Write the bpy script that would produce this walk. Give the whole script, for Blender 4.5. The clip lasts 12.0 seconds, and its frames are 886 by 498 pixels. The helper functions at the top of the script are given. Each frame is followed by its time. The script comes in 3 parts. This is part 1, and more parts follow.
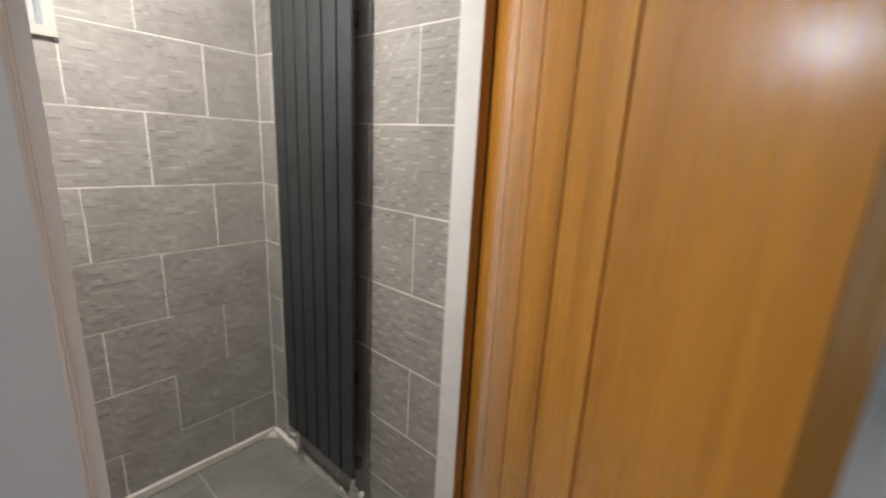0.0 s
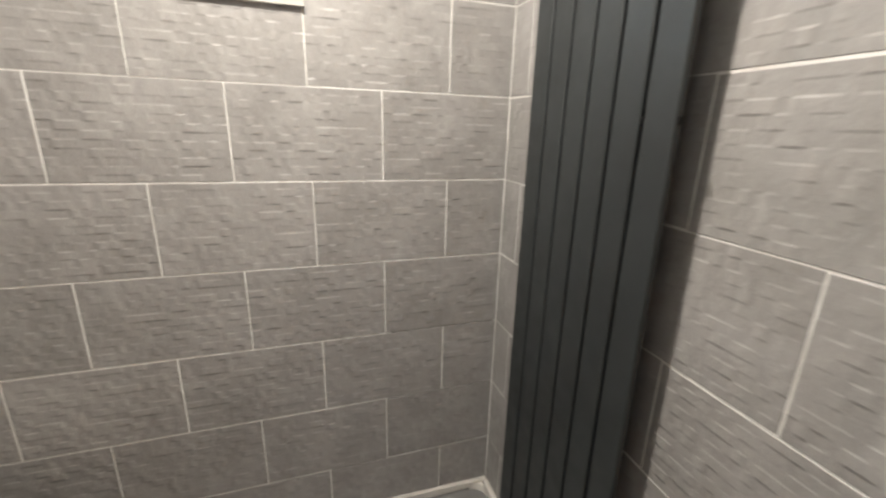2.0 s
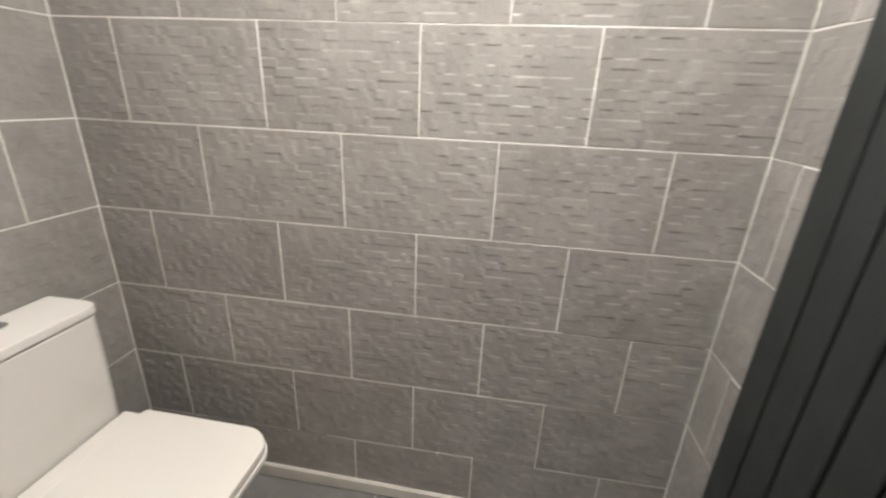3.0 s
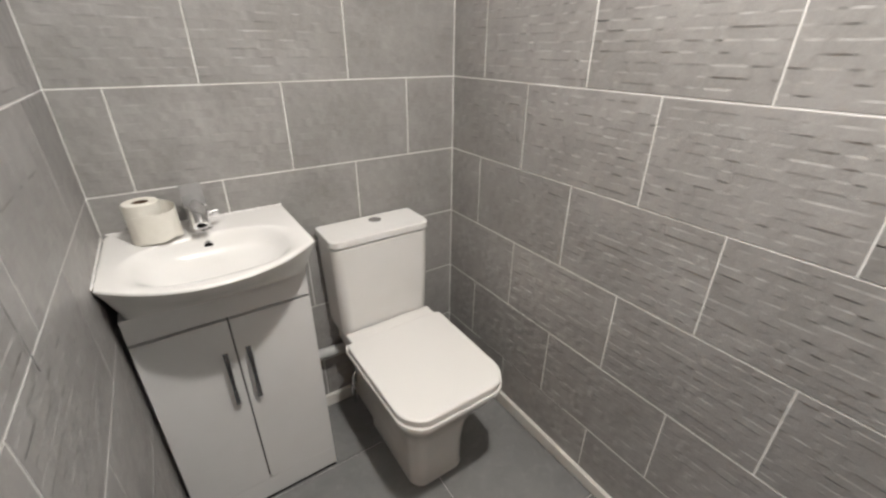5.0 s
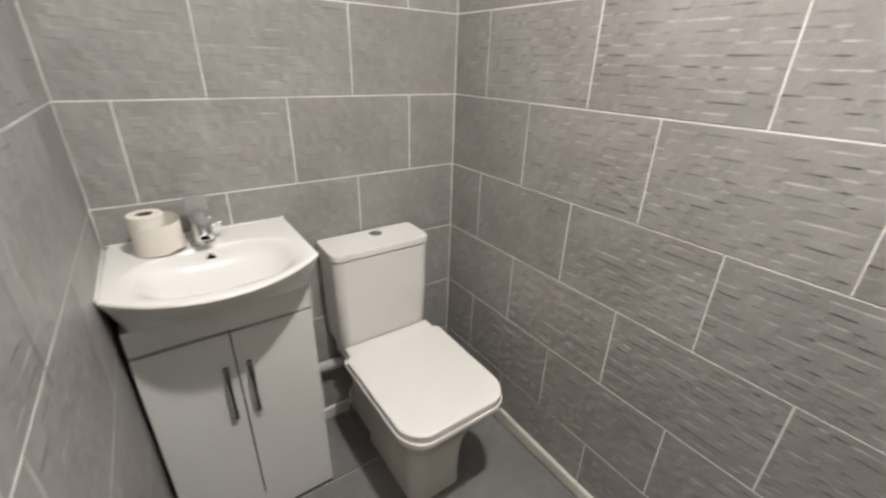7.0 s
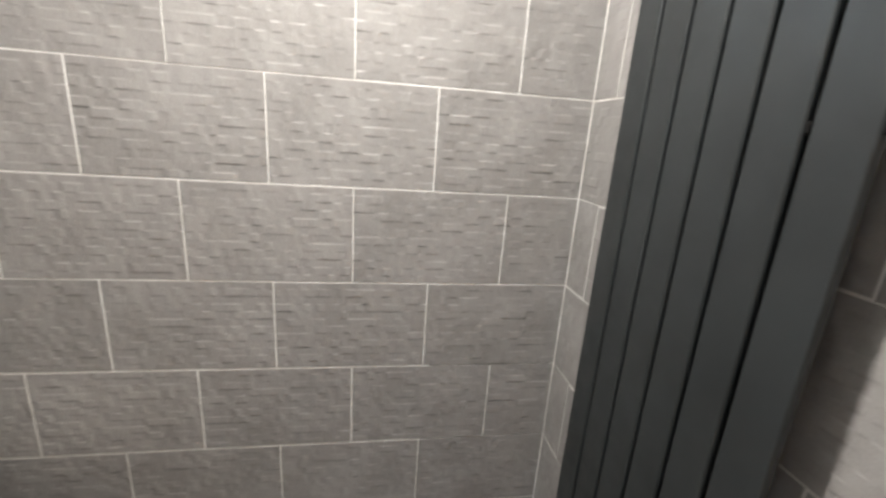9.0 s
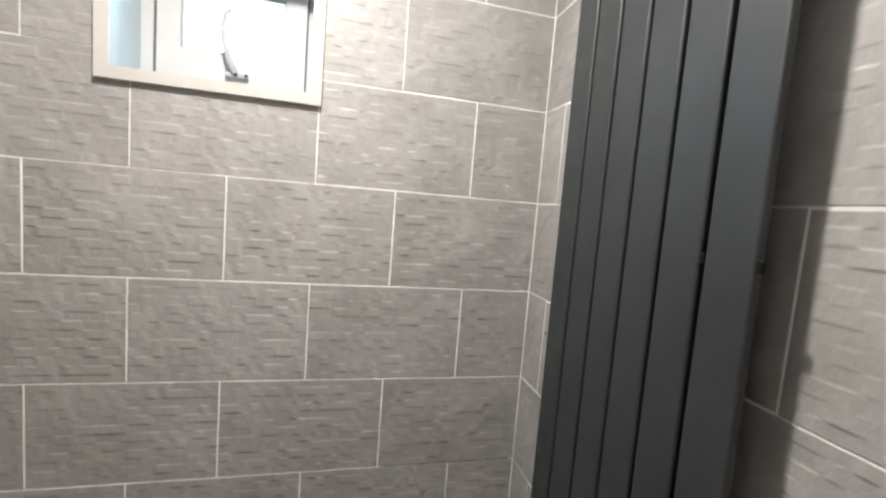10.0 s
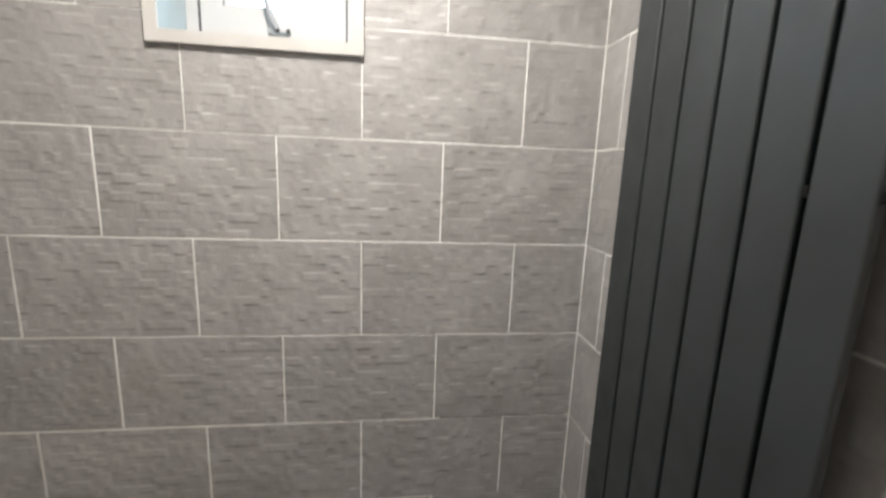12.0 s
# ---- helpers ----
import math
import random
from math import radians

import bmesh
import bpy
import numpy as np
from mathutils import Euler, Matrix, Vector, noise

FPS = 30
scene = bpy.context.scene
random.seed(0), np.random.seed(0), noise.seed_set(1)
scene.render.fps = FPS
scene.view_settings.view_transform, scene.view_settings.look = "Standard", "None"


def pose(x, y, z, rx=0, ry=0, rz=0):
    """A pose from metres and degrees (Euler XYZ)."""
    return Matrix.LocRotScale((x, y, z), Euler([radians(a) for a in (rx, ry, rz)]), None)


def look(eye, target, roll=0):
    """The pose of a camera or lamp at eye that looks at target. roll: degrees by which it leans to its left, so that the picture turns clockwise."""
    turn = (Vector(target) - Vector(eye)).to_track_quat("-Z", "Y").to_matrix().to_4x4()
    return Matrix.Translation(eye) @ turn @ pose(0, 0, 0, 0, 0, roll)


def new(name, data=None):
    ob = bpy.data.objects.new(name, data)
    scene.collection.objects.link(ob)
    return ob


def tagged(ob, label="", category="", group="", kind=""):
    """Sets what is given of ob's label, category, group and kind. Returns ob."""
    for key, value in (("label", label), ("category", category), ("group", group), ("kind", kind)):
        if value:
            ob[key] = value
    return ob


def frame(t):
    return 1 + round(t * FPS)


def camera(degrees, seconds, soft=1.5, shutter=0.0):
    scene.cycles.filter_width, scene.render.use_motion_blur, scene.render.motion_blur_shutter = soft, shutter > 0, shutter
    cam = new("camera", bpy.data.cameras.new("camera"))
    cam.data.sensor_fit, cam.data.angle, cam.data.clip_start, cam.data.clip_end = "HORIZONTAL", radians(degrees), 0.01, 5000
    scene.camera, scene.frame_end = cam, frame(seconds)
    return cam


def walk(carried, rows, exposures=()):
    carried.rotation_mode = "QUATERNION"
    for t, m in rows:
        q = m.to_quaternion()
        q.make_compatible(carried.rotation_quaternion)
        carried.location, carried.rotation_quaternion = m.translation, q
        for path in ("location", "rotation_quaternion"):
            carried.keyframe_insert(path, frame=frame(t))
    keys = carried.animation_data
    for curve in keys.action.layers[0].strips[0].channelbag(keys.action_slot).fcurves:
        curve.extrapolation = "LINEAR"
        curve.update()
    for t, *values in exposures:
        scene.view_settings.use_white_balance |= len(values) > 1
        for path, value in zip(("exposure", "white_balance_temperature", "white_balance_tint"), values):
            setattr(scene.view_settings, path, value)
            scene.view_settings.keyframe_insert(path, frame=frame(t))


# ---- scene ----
# ---- camera and walk ----
cam = camera(94.7, 12.0, soft=2.3, shutter=0.4)
PATH = [
    (0, (1.734, -0.048, 1.408), (0.489, 1.445, 0.936), 2.9),
    (0.5, (1.596, 0.012, 1.407), (0.149, 1.305, 0.924), 2.0),
    (1, (1.486, 0.064, 1.403), (-0.083, 1.205, 0.919), 1.2),
    (1.5, (1.374, 0.122, 1.399), (-0.328, 1.042, 0.894), 1.0),
    (2, (1.221, 0.189, 1.376), (-0.604, 0.796, 0.826), 1.5),
    (2.5, (1.147, 0.211, 1.352), (-0.748, 0.405, 0.742), 2.1),
    (3, (1.025, 0.217, 1.328), (-0.832, -0.043, 0.633), 2.5),
    (3.5, (0.941, 0.241, 1.319), (-0.795, -0.41, 0.569), 2.6),
    (3.7, (0.898, 0.262, 1.317), (-0.727, -0.595, 0.528), 2.1),
    (5.3, (0.91, 0.31, 1.321), (0.001, -1.234, 0.433), 0.3),
    (5.5, (0.919, 0.314, 1.321), (0.061, -1.258, 0.431), 0.3),
    (6, (0.926, 0.32, 1.322), (0.094, -1.268, 0.436), 0.7),
    (6.5, (0.933, 0.321, 1.322), (0.05, -1.248, 0.449), 1.1),
    (7, (0.935, 0.296, 1.33), (-0.118, -1.191, 0.505), 1.6),
    (7.5, (0.955, 0.176, 1.321), (-0.54, -0.888, 0.525), 2.5),
    (7.7, (0.977, 0.131, 1.324), (-0.662, -0.687, 0.521), 2.3),
    (9.3, (1.057, 0.283, 1.385), (-0.85, 0.712, 0.963), 4.2),
    (9.5, (1.066, 0.285, 1.402), (-0.852, 0.736, 1.058), 4.3),
    (10, (1.07, 0.284, 1.434), (-0.868, 0.747, 1.265), 4.5),
    (10.5, (1.077, 0.286, 1.46), (-0.869, 0.745, 1.414), 4.5),
    (11, (1.077, 0.292, 1.479), (-0.874, 0.729, 1.462), 4.1),
    (11.5, (1.07, 0.295, 1.47), (-0.89, 0.678, 1.371), 3.4),
    (12, (1.042, 0.279, 1.407), (-0.91, 0.525, 1.049), 2.2),
]
EXPOSURES = [
    (0.0, 0.0, 6800, 10), (1.0, 0.0, 6850, 10), (2.5, 0.2, 6800, 10), (3.5, 0.22, 6600, 10), (5.5, 0.12, 6430, 10),
    (7.0, 0.12, 6430, 10), (7.7, 0.12, 6500, 10), (9.3, 0.28, 6450, 10), (10.0, 0.07, 6430, 10), (10.9, -0.18, 6430, 10),
    (11.5, -0.18, 6430, 10), (12.0, 0.0, 6450, 10),
]
walk(cam, [(t, look(eye, target, roll)) for t, eye, target, roll in PATH], EXPOSURES)

# ---- plan, in metres ----
NORTH, SOUTH = 0.803, -0.976          # tiled faces of the end walls
EAST_S, EAST_N = 1.102, 1.102         # east wall's tiled face at its two ends
DOOR_S, DOOR_N = 0.014, 0.732         # door lining faces
HALL_X = 1.246                        # hall face of the east wall
CEIL = 2.57
JOINT0, PITCH_Z, PITCH_U = 0.225, 0.252, 0.402
TILE_T, GAP = 0.008, 0.0028


def east_x(y):
    return EAST_S + (y - SOUTH) * (EAST_N - EAST_S) / (0.0 - SOUTH)


# ---- world and lights ----
world = bpy.data.worlds.new("sky")
scene.world = world
world.use_nodes = True
wn = world.node_tree.nodes
sky = wn.new("ShaderNodeTexSky")
sky.sky_type, sky.sun_disc = "NISHITA", False
sky.sun_elevation, sky.sun_rotation = radians(38), radians(150)
wn["Background"].inputs["Strength"].default_value = 0.15
world.node_tree.links.new(sky.outputs["Color"], wn["Background"].inputs["Color"])

sun_data = bpy.data.lights.new("sun", "SUN")
sun_data.energy, sun_data.angle, sun_data.color = 1.0, radians(10), (1.0, 0.95, 0.88)
sun = new("sun", sun_data)
sun.matrix_world = look((0, 0, 0), (-0.4, 0.7, -0.62))


def area_lamp(name, eye, target, sx, sy, watts, colour):
    data = bpy.data.lights.new(name, "AREA")
    data.shape, data.size, data.size_y, data.energy, data.color = "RECTANGLE", sx, sy, watts, colour
    ob = new(name, data)
    ob.matrix_world = look(eye, target)
    return ob


# ceiling lamp of the toilet room, daylight at its window, daylight and an added fill of the hall
LAMP_W, WINDOW_W, HALL_W, HALLSKY_W = 20.5, 6.5, 1.8, 3.7
LAMP_X, LAMP_Y, LAMP_Z = 0.55, 0.12, CEIL - 0.125
bulb_data = bpy.data.lights.new("ceiling_bulb", "POINT")
bulb_data.energy, bulb_data.shadow_soft_size, bulb_data.color = LAMP_W, 0.045, (1.0, 0.945, 0.88)
ceiling_bulb = new("ceiling_bulb", bulb_data)
ceiling_bulb.location = (LAMP_X, LAMP_Y, LAMP_Z)
# extra downward emitter added under the bulb to even out the walls
lamp_down_fill = area_lamp("lamp_down_fill", (LAMP_X, LAMP_Y, LAMP_Z - 0.05), (LAMP_X, LAMP_Y, 0), 0.09, 0.09, LAMP_W * 0.95, (1.0, 0.945, 0.88))
lamp_down_fill.data.shape, lamp_down_fill.data.spread = "DISK", radians(150)
window_light = area_lamp("window_daylight", (-0.26, -0.03, 1.86), (1.6, 0.2, 1.5), 0.44, 0.36, WINDOW_W, (0.66, 0.87, 1.0))
window_light.data.spread = radians(165)
# no hall lamp is known; this warm fill is added for the oak door
area_lamp("hall_door_fill", (2.0, -0.9, CEIL - 0.06), (2.0, -0.9, 0), 0.25, 0.25, HALL_W, (1.0, 0.93, 0.84))
area_lamp("hall_daylight", (2.93, 0.0, 1.5), (1.0, 0.0, 1.3), 1.1, 1.1, HALLSKY_W, (0.80, 0.90, 1.0))


# ---- material helpers ----
class Mat:
    def __init__(self, name, rough=0.5, metal=0.0, colour=(0.5, 0.5, 0.5)):
        self.m = bpy.data.materials.new(name)
        self.m.use_nodes = True
        self.t = self.m.node_tree
        self.p = self.t.nodes["Principled BSDF"]
        self.p.inputs["Roughness"].default_value = rough
        self.p.inputs["Metallic"].default_value = metal
        self.p.inputs["Base Color"].default_value = (*colour, 1)

    def node(self, kind, **kw):
        n = self.t.nodes.new(kind)
        for k, v in kw.items():
            n.inputs[k].default_value = v
        return n

    def link(self, a, b):
        self.t.links.new(a, b)

    def put(self, socket, v):
        if isinstance(v, (int, float)):
            socket.default_value = v
        elif isinstance(v, (tuple, list)):
            socket.default_value = v
        else:
            self.link(v, socket)

    def math(self, op, a, b=0.0, c=0.0):
        n = self.t.nodes.new("ShaderNodeMath")
        n.operation = op
        self.put(n.inputs[0], a)
        self.put(n.inputs[1], b)
        self.put(n.inputs[2], c)
        return n.outputs[0]

    def coords(self, scale=(1, 1, 1), kind="Object", shift=None):
        tc = self.t.nodes.new("ShaderNodeTexCoord")
        mp = self.t.nodes.new("ShaderNodeMapping")
        mp.inputs["Scale"].default_value = scale
        self.link(tc.outputs[kind], mp.inputs["Vector"])
        if shift is not None:
            add = self.t.nodes.new("ShaderNodeVectorMath")
            add.operation = "ADD"
            self.link(mp.outputs[0], add.inputs[0])
            cb = self.t.nodes.new("ShaderNodeCombineXYZ")
            for i in range(3):
                self.put(cb.inputs[i], shift)
            self.link(cb.outputs[0], add.inputs[1])
            return add.outputs[0]
        return mp.outputs[0]

    def noise(self, vec, scale, detail=3.0, rough=0.55, dist=0.0):
        n = self.node("ShaderNodeTexNoise", Scale=scale, Detail=detail, Roughness=rough, Distortion=dist)
        self.link(vec, n.inputs["Vector"])
        return n.outputs["Fac"]

    def ramp(self, fac, stops):
        n = self.t.nodes.new("ShaderNodeValToRGB")
        els = n.color_ramp.elements
        while len(els) < len(stops):
            els.new(0.5)
        for e, (p, c) in zip(els, stops):
            e.position, e.color = p, (*c, 1)
        self.link(fac, n.inputs["Fac"])
        return n.outputs["Color"]

    def spread(self, fac, lo, hi, a=0.3, b=0.7):
        n = self.t.nodes.new("ShaderNodeMapRange")
        for i, v in enumerate((a, b, lo, hi)):
            n.inputs[i + 1].default_value = v
        self.link(fac, n.inputs[0])
        return n.outputs[0]

    def mix(self, fac, a, b, mode="MIX"):
        n = self.t.nodes.new("ShaderNodeMix")
        n.data_type, n.blend_type = "RGBA", mode
        self.put(n.inputs[0], fac)
        for sock, v in ((n.inputs[6], a), (n.inputs[7], b)):
            if isinstance(v, (tuple, list)):
                sock.default_value = (*v[:3], 1)
            else:
                self.link(v, sock)
        return n.outputs[2]

    def colour(self, c):
        self.put(self.p.inputs["Base Color"], c)

    def rough(self, r):
        self.put(self.p.inputs["Roughness"], r)

    def bump(self, height, distance, strength=1.0):
        n = self.node("ShaderNodeBump", Strength=strength, Distance=distance)
        self.link(height, n.inputs["Height"])
        old = self.p.inputs["Normal"].links
        if old:
            self.link(old[0].from_socket, n.inputs["Normal"])
        self.link(n.outputs[0], self.p.inputs["Normal"])


def wall_tile_material():
    """Grey stone-look wall tile with a split-face relief of short raised courses."""
    M = Mat("grey_wall_tile", 0.34)
    M.p.inputs["Specular IOR Level"].default_value = 0.32
    info = M.t.nodes.new("ShaderNodeObjectInfo")
    rnd = info.outputs["Random"]
    tc = M.t.nodes.new("ShaderNodeTexCoord")
    sep = M.t.nodes.new("ShaderNodeSeparateXYZ")
    M.link(tc.outputs["Object"], sep.inputs[0])
    u, v = sep.outputs["X"], sep.outputs["Z"]
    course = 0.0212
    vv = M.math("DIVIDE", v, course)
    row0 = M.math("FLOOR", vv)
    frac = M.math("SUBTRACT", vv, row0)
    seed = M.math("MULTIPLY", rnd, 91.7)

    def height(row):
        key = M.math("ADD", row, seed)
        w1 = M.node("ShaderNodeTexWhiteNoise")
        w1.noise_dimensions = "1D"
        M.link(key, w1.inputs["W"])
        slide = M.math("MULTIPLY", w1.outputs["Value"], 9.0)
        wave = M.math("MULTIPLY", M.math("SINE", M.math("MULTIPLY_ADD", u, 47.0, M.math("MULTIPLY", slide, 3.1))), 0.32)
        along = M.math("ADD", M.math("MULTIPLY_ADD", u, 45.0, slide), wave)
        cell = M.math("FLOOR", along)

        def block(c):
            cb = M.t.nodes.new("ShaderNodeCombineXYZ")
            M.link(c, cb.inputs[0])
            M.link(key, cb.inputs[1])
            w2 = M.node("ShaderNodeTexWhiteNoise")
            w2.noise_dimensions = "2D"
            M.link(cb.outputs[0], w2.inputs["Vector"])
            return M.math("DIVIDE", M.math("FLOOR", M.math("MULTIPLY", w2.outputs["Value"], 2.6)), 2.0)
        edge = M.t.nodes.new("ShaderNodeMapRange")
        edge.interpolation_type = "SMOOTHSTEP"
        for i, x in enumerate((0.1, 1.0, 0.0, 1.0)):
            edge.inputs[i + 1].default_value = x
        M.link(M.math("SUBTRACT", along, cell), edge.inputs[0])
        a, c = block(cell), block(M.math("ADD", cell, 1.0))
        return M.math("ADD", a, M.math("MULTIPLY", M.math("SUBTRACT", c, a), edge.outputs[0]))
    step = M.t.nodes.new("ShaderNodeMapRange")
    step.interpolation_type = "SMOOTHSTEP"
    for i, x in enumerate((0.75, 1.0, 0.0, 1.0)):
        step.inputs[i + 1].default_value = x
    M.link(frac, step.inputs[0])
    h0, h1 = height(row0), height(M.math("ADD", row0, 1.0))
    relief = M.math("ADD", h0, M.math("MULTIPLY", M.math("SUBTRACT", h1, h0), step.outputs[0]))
    vec = M.coords(shift=M.math("MULTIPLY", rnd, 13.0))
    cloud = M.noise(vec, 7.0, 4.0, 0.6)
    grain = M.noise(vec, 160.0, 3.0, 0.6)
    mid = M.noise(vec, 55.0, 3.0, 0.6, 0.4)
    base = M.ramp(M.math("ADD", M.math("MULTIPLY", cloud, 0.75), M.math("MULTIPLY", mid, 0.25)), [(0.32, (0.235, 0.226, 0.217)), (0.5, (0.285, 0.275, 0.265)), (0.7, (0.335, 0.325, 0.315))])
    # relief shading put into the colour: low courses 4% darker, raised 4% lighter
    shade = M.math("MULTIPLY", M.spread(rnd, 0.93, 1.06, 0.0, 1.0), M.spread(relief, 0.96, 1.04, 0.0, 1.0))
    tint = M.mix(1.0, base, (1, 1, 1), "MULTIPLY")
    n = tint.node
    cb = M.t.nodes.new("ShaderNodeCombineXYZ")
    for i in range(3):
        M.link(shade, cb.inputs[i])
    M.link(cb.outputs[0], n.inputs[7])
    fleck = M.spread(grain, 0.0, 1.0, 0.35, 0.75)
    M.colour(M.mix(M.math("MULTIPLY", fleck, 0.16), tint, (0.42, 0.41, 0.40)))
    M.rough(M.spread(mid, 0.38, 0.52))
    M.bump(relief, 0.0014, 1.0)
    M.bump(mid, 0.0014, 0.6)
    M.bump(grain, 0.0004, 0.4)
    return M.m


def grout_material():
    M = Mat("white_grout", 0.85)
    vec = M.coords(kind="Object")
    M.colour(M.ramp(M.noise(vec, 9.0, 4.0), [(0.3, (0.60, 0.58, 0.55)), (0.55, (0.76, 0.75, 0.735)), (0.8, (0.82, 0.81, 0.80))]))
    M.bump(M.noise(vec, 300.0), 0.0006, 0.5)
    return M.m


def plain_paint(name, colour, rough=0.45, relief=0.0008, soil=0.06):
    M = Mat(name, rough)
    vec = M.coords()
    dark = tuple(c * (1 - soil * 2.2) for c in colour)
    M.colour(M.ramp(M.noise(vec, 4.5, 5.0, 0.62), [(0.28, dark), (0.52, colour), (0.8, tuple(min(1, c * 1.03) for c in colour))]))
    M.rough(M.spread(M.noise(vec, 21.0), rough * 0.8, rough * 1.25))
    M.bump(M.noise(vec, 55.0, 3.0), relief, 0.35)
    M.bump(M.noise(vec, 380.0, 2.0), relief * 0.25, 0.3)
    return M.m


def floor_tile_material():
    M = Mat("grey_floor_tile", 0.4)
    rnd = M.t.nodes.new("ShaderNodeObjectInfo").outputs["Random"]
    vec = M.coords(shift=M.math("MULTIPLY", rnd, 17.0))
    cloud = M.noise(vec, 3.2, 6.0, 0.62, 0.6)
    spots = M.noise(vec, 26.0, 4.0, 0.65)
    c = M.ramp(cloud, [(0.3, (0.125, 0.125, 0.125)), (0.52, (0.17, 0.17, 0.168)), (0.75, (0.225, 0.222, 0.215))])
    M.colour(M.mix(M.math("MULTIPLY", M.spread(spots, 0.0, 1.0, 0.52, 0.75), 0.35), c, (0.27, 0.265, 0.255)))
    M.rough(M.spread(spots, 0.3, 0.5))
    M.bump(spots, 0.0008, 0.4)
    M.bump(M.noise(vec, 220.0), 0.0002, 0.5)
    return M.m


def oak_material():
    M = Mat("varnished_oak", 0.24)
    rnd = M.t.nodes.new("ShaderNodeObjectInfo").outputs["Random"]
    vec = M.coords(scale=(9.0, 9.0, 0.75), shift=M.math("MULTIPLY", rnd, 23.0))
    broad = M.noise(vec, 1.1, 4.0, 0.55, 1.2)
    vec2 = M.coords(scale=(60.0, 60.0, 1.3), shift=M.math("MULTIPLY", rnd, 31.0))
    fine = M.noise(vec2, 2.2, 5.0, 0.65, 0.3)
    c = M.ramp(broad, [(0.28, (0.345, 0.140, 0.014)), (0.5, (0.455, 0.195, 0.022)), (0.72, (0.535, 0.245, 0.034))])
    M.colour(M.mix(M.math("MULTIPLY", M.spread(fine, 0.0, 1.0, 0.45, 0.75), 0.22), c, (0.30, 0.11, 0.018)))
    M.rough(M.spread(fine, 0.22, 0.34))
    M.p.inputs["Coat Weight"].default_value = 0.8
    M.p.inputs["Coat Roughness"].default_value = 0.15
    M.bump(fine, 0.0006, 0.35)
    M.bump(broad, 0.002, 0.25)
    return M.m


def metal_paint(name, colour, rough):
    M = Mat(name, rough)
    vec = M.coords()
    M.colour(M.ramp(M.noise(vec, 6.0, 5.0), [(0.3, tuple(c * 0.8 for c in colour)), (0.7, tuple(c * 1.15 for c in colour))]))
    M.rough(M.spread(M.noise(vec, 18.0, 4.0), rough * 0.85, rough * 1.2))
    M.bump(M.noise(vec, 420.0), 0.00025, 0.5)
    return M.m


def chrome_material():
    M = Mat("chrome", 0.09, 1.0, (0.78, 0.78, 0.79))
    M.rough(M.spread(M.noise(M.coords(), 40.0), 0.05, 0.16))
    return M.m


def ceramic_material():
    M = Mat("white_ceramic", 0.12, 0.0, (0.82, 0.80, 0.765))
    vec = M.coords()
    M.colour(M.ramp(M.noise(vec, 5.0, 4.0), [(0.3, (0.67, 0.66, 0.635)), (0.6, (0.71, 0.70, 0.68))]))
    M.rough(M.spread(M.noise(vec, 14.0), 0.15, 0.27))
    M.bump(M.noise(vec, 9.0), 0.0012, 0.15)
    return M.m


def paper_material():
    M = Mat("toilet_paper", 0.95)
    vec = M.coords()
    M.colour(M.ramp(M.noise(vec, 30.0), [(0.3, (0.64, 0.61, 0.54)), (0.7, (0.71, 0.685, 0.62))]))
    M.bump(M.noise(vec, 240.0), 0.0012, 0.6)
    M.bump(M.noise(vec, 28.0), 0.003, 0.4)
    return M.m


def glass_material():
    M = Mat("window_glass", 0.12, 0.0, (0.96, 0.98, 0.98))
    M.p.inputs["Transmission Weight"].default_value = 1.0
    M.p.inputs["IOR"].default_value = 1.45
    M.bump(M.noise(M.coords(), 60.0), 0.001, 0.3)
    return M.m


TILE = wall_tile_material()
GROUT = grout_material()
BARE = plain_paint("grey_unfilled_joint", (0.2, 0.19, 0.18), 0.8)
FLOOR_TILE = floor_tile_material()
FLOOR_GROUT = plain_paint("floor_grout", (0.6, 0.59, 0.56), 0.85)
PLASTER = plain_paint("white_ceiling_paint", (0.8, 0.79, 0.77), 0.8)
# the hall daylight's blue is put into these two paint colours
HALL_PAINT = plain_paint("pale_hall_paint", (0.66, 0.715, 0.77), 0.35, 0.0012)
GLOSS = plain_paint("white_gloss_paint", (0.77, 0.785, 0.80), 0.22, 0.0012)
TRIM_WHITE = plain_paint("aged_white_trim", (0.62, 0.60, 0.56), 0.45, 0.001, 0.14)
TRIM = plain_paint("cream_plastic_trim", (0.43, 0.416, 0.39), 0.4, 0.0003, 0.03)
# white plastic; the window's blue daylight is put into this colour
LINING = plain_paint("daylight_tinted_plastic", (0.36, 0.43, 0.46), 0.12, 0.0003, 0.04)
UPVC = plain_paint("white_plastic", (0.43, 0.432, 0.428), 0.55, 0.0003, 0.02)
UPVC.node_tree.nodes["Principled BSDF"].inputs["Specular IOR Level"].default_value = 0.25
OAK = oak_material()
ANTHRACITE = metal_paint("anthracite_enamel", (0.0225, 0.0265, 0.028), 0.46)
CHROME = chrome_material()
CERAMIC = ceramic_material()
HANDLE = metal_paint("dark_chrome", (0.16, 0.16, 0.165), 0.22)
HANDLE.node_tree.nodes["Principled BSDF"].inputs["Metallic"].default_value = 0.9
VANITY = plain_paint("white_vanity_gloss", (0.66, 0.655, 0.645), 0.2, 0.0002, 0.02)
PAPER = paper_material()
CARD = plain_paint("brown_card", (0.12, 0.075, 0.045), 0.9)
# also stands for shade under the cabinet, behind the panels and in the overflow
BLACK = plain_paint("black_rubber_and_shade", (0.006, 0.006, 0.006), 0.7)
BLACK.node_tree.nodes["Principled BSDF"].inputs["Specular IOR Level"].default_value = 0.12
DARK = plain_paint("dark_gap", (0.03, 0.03, 0.03), 0.8)
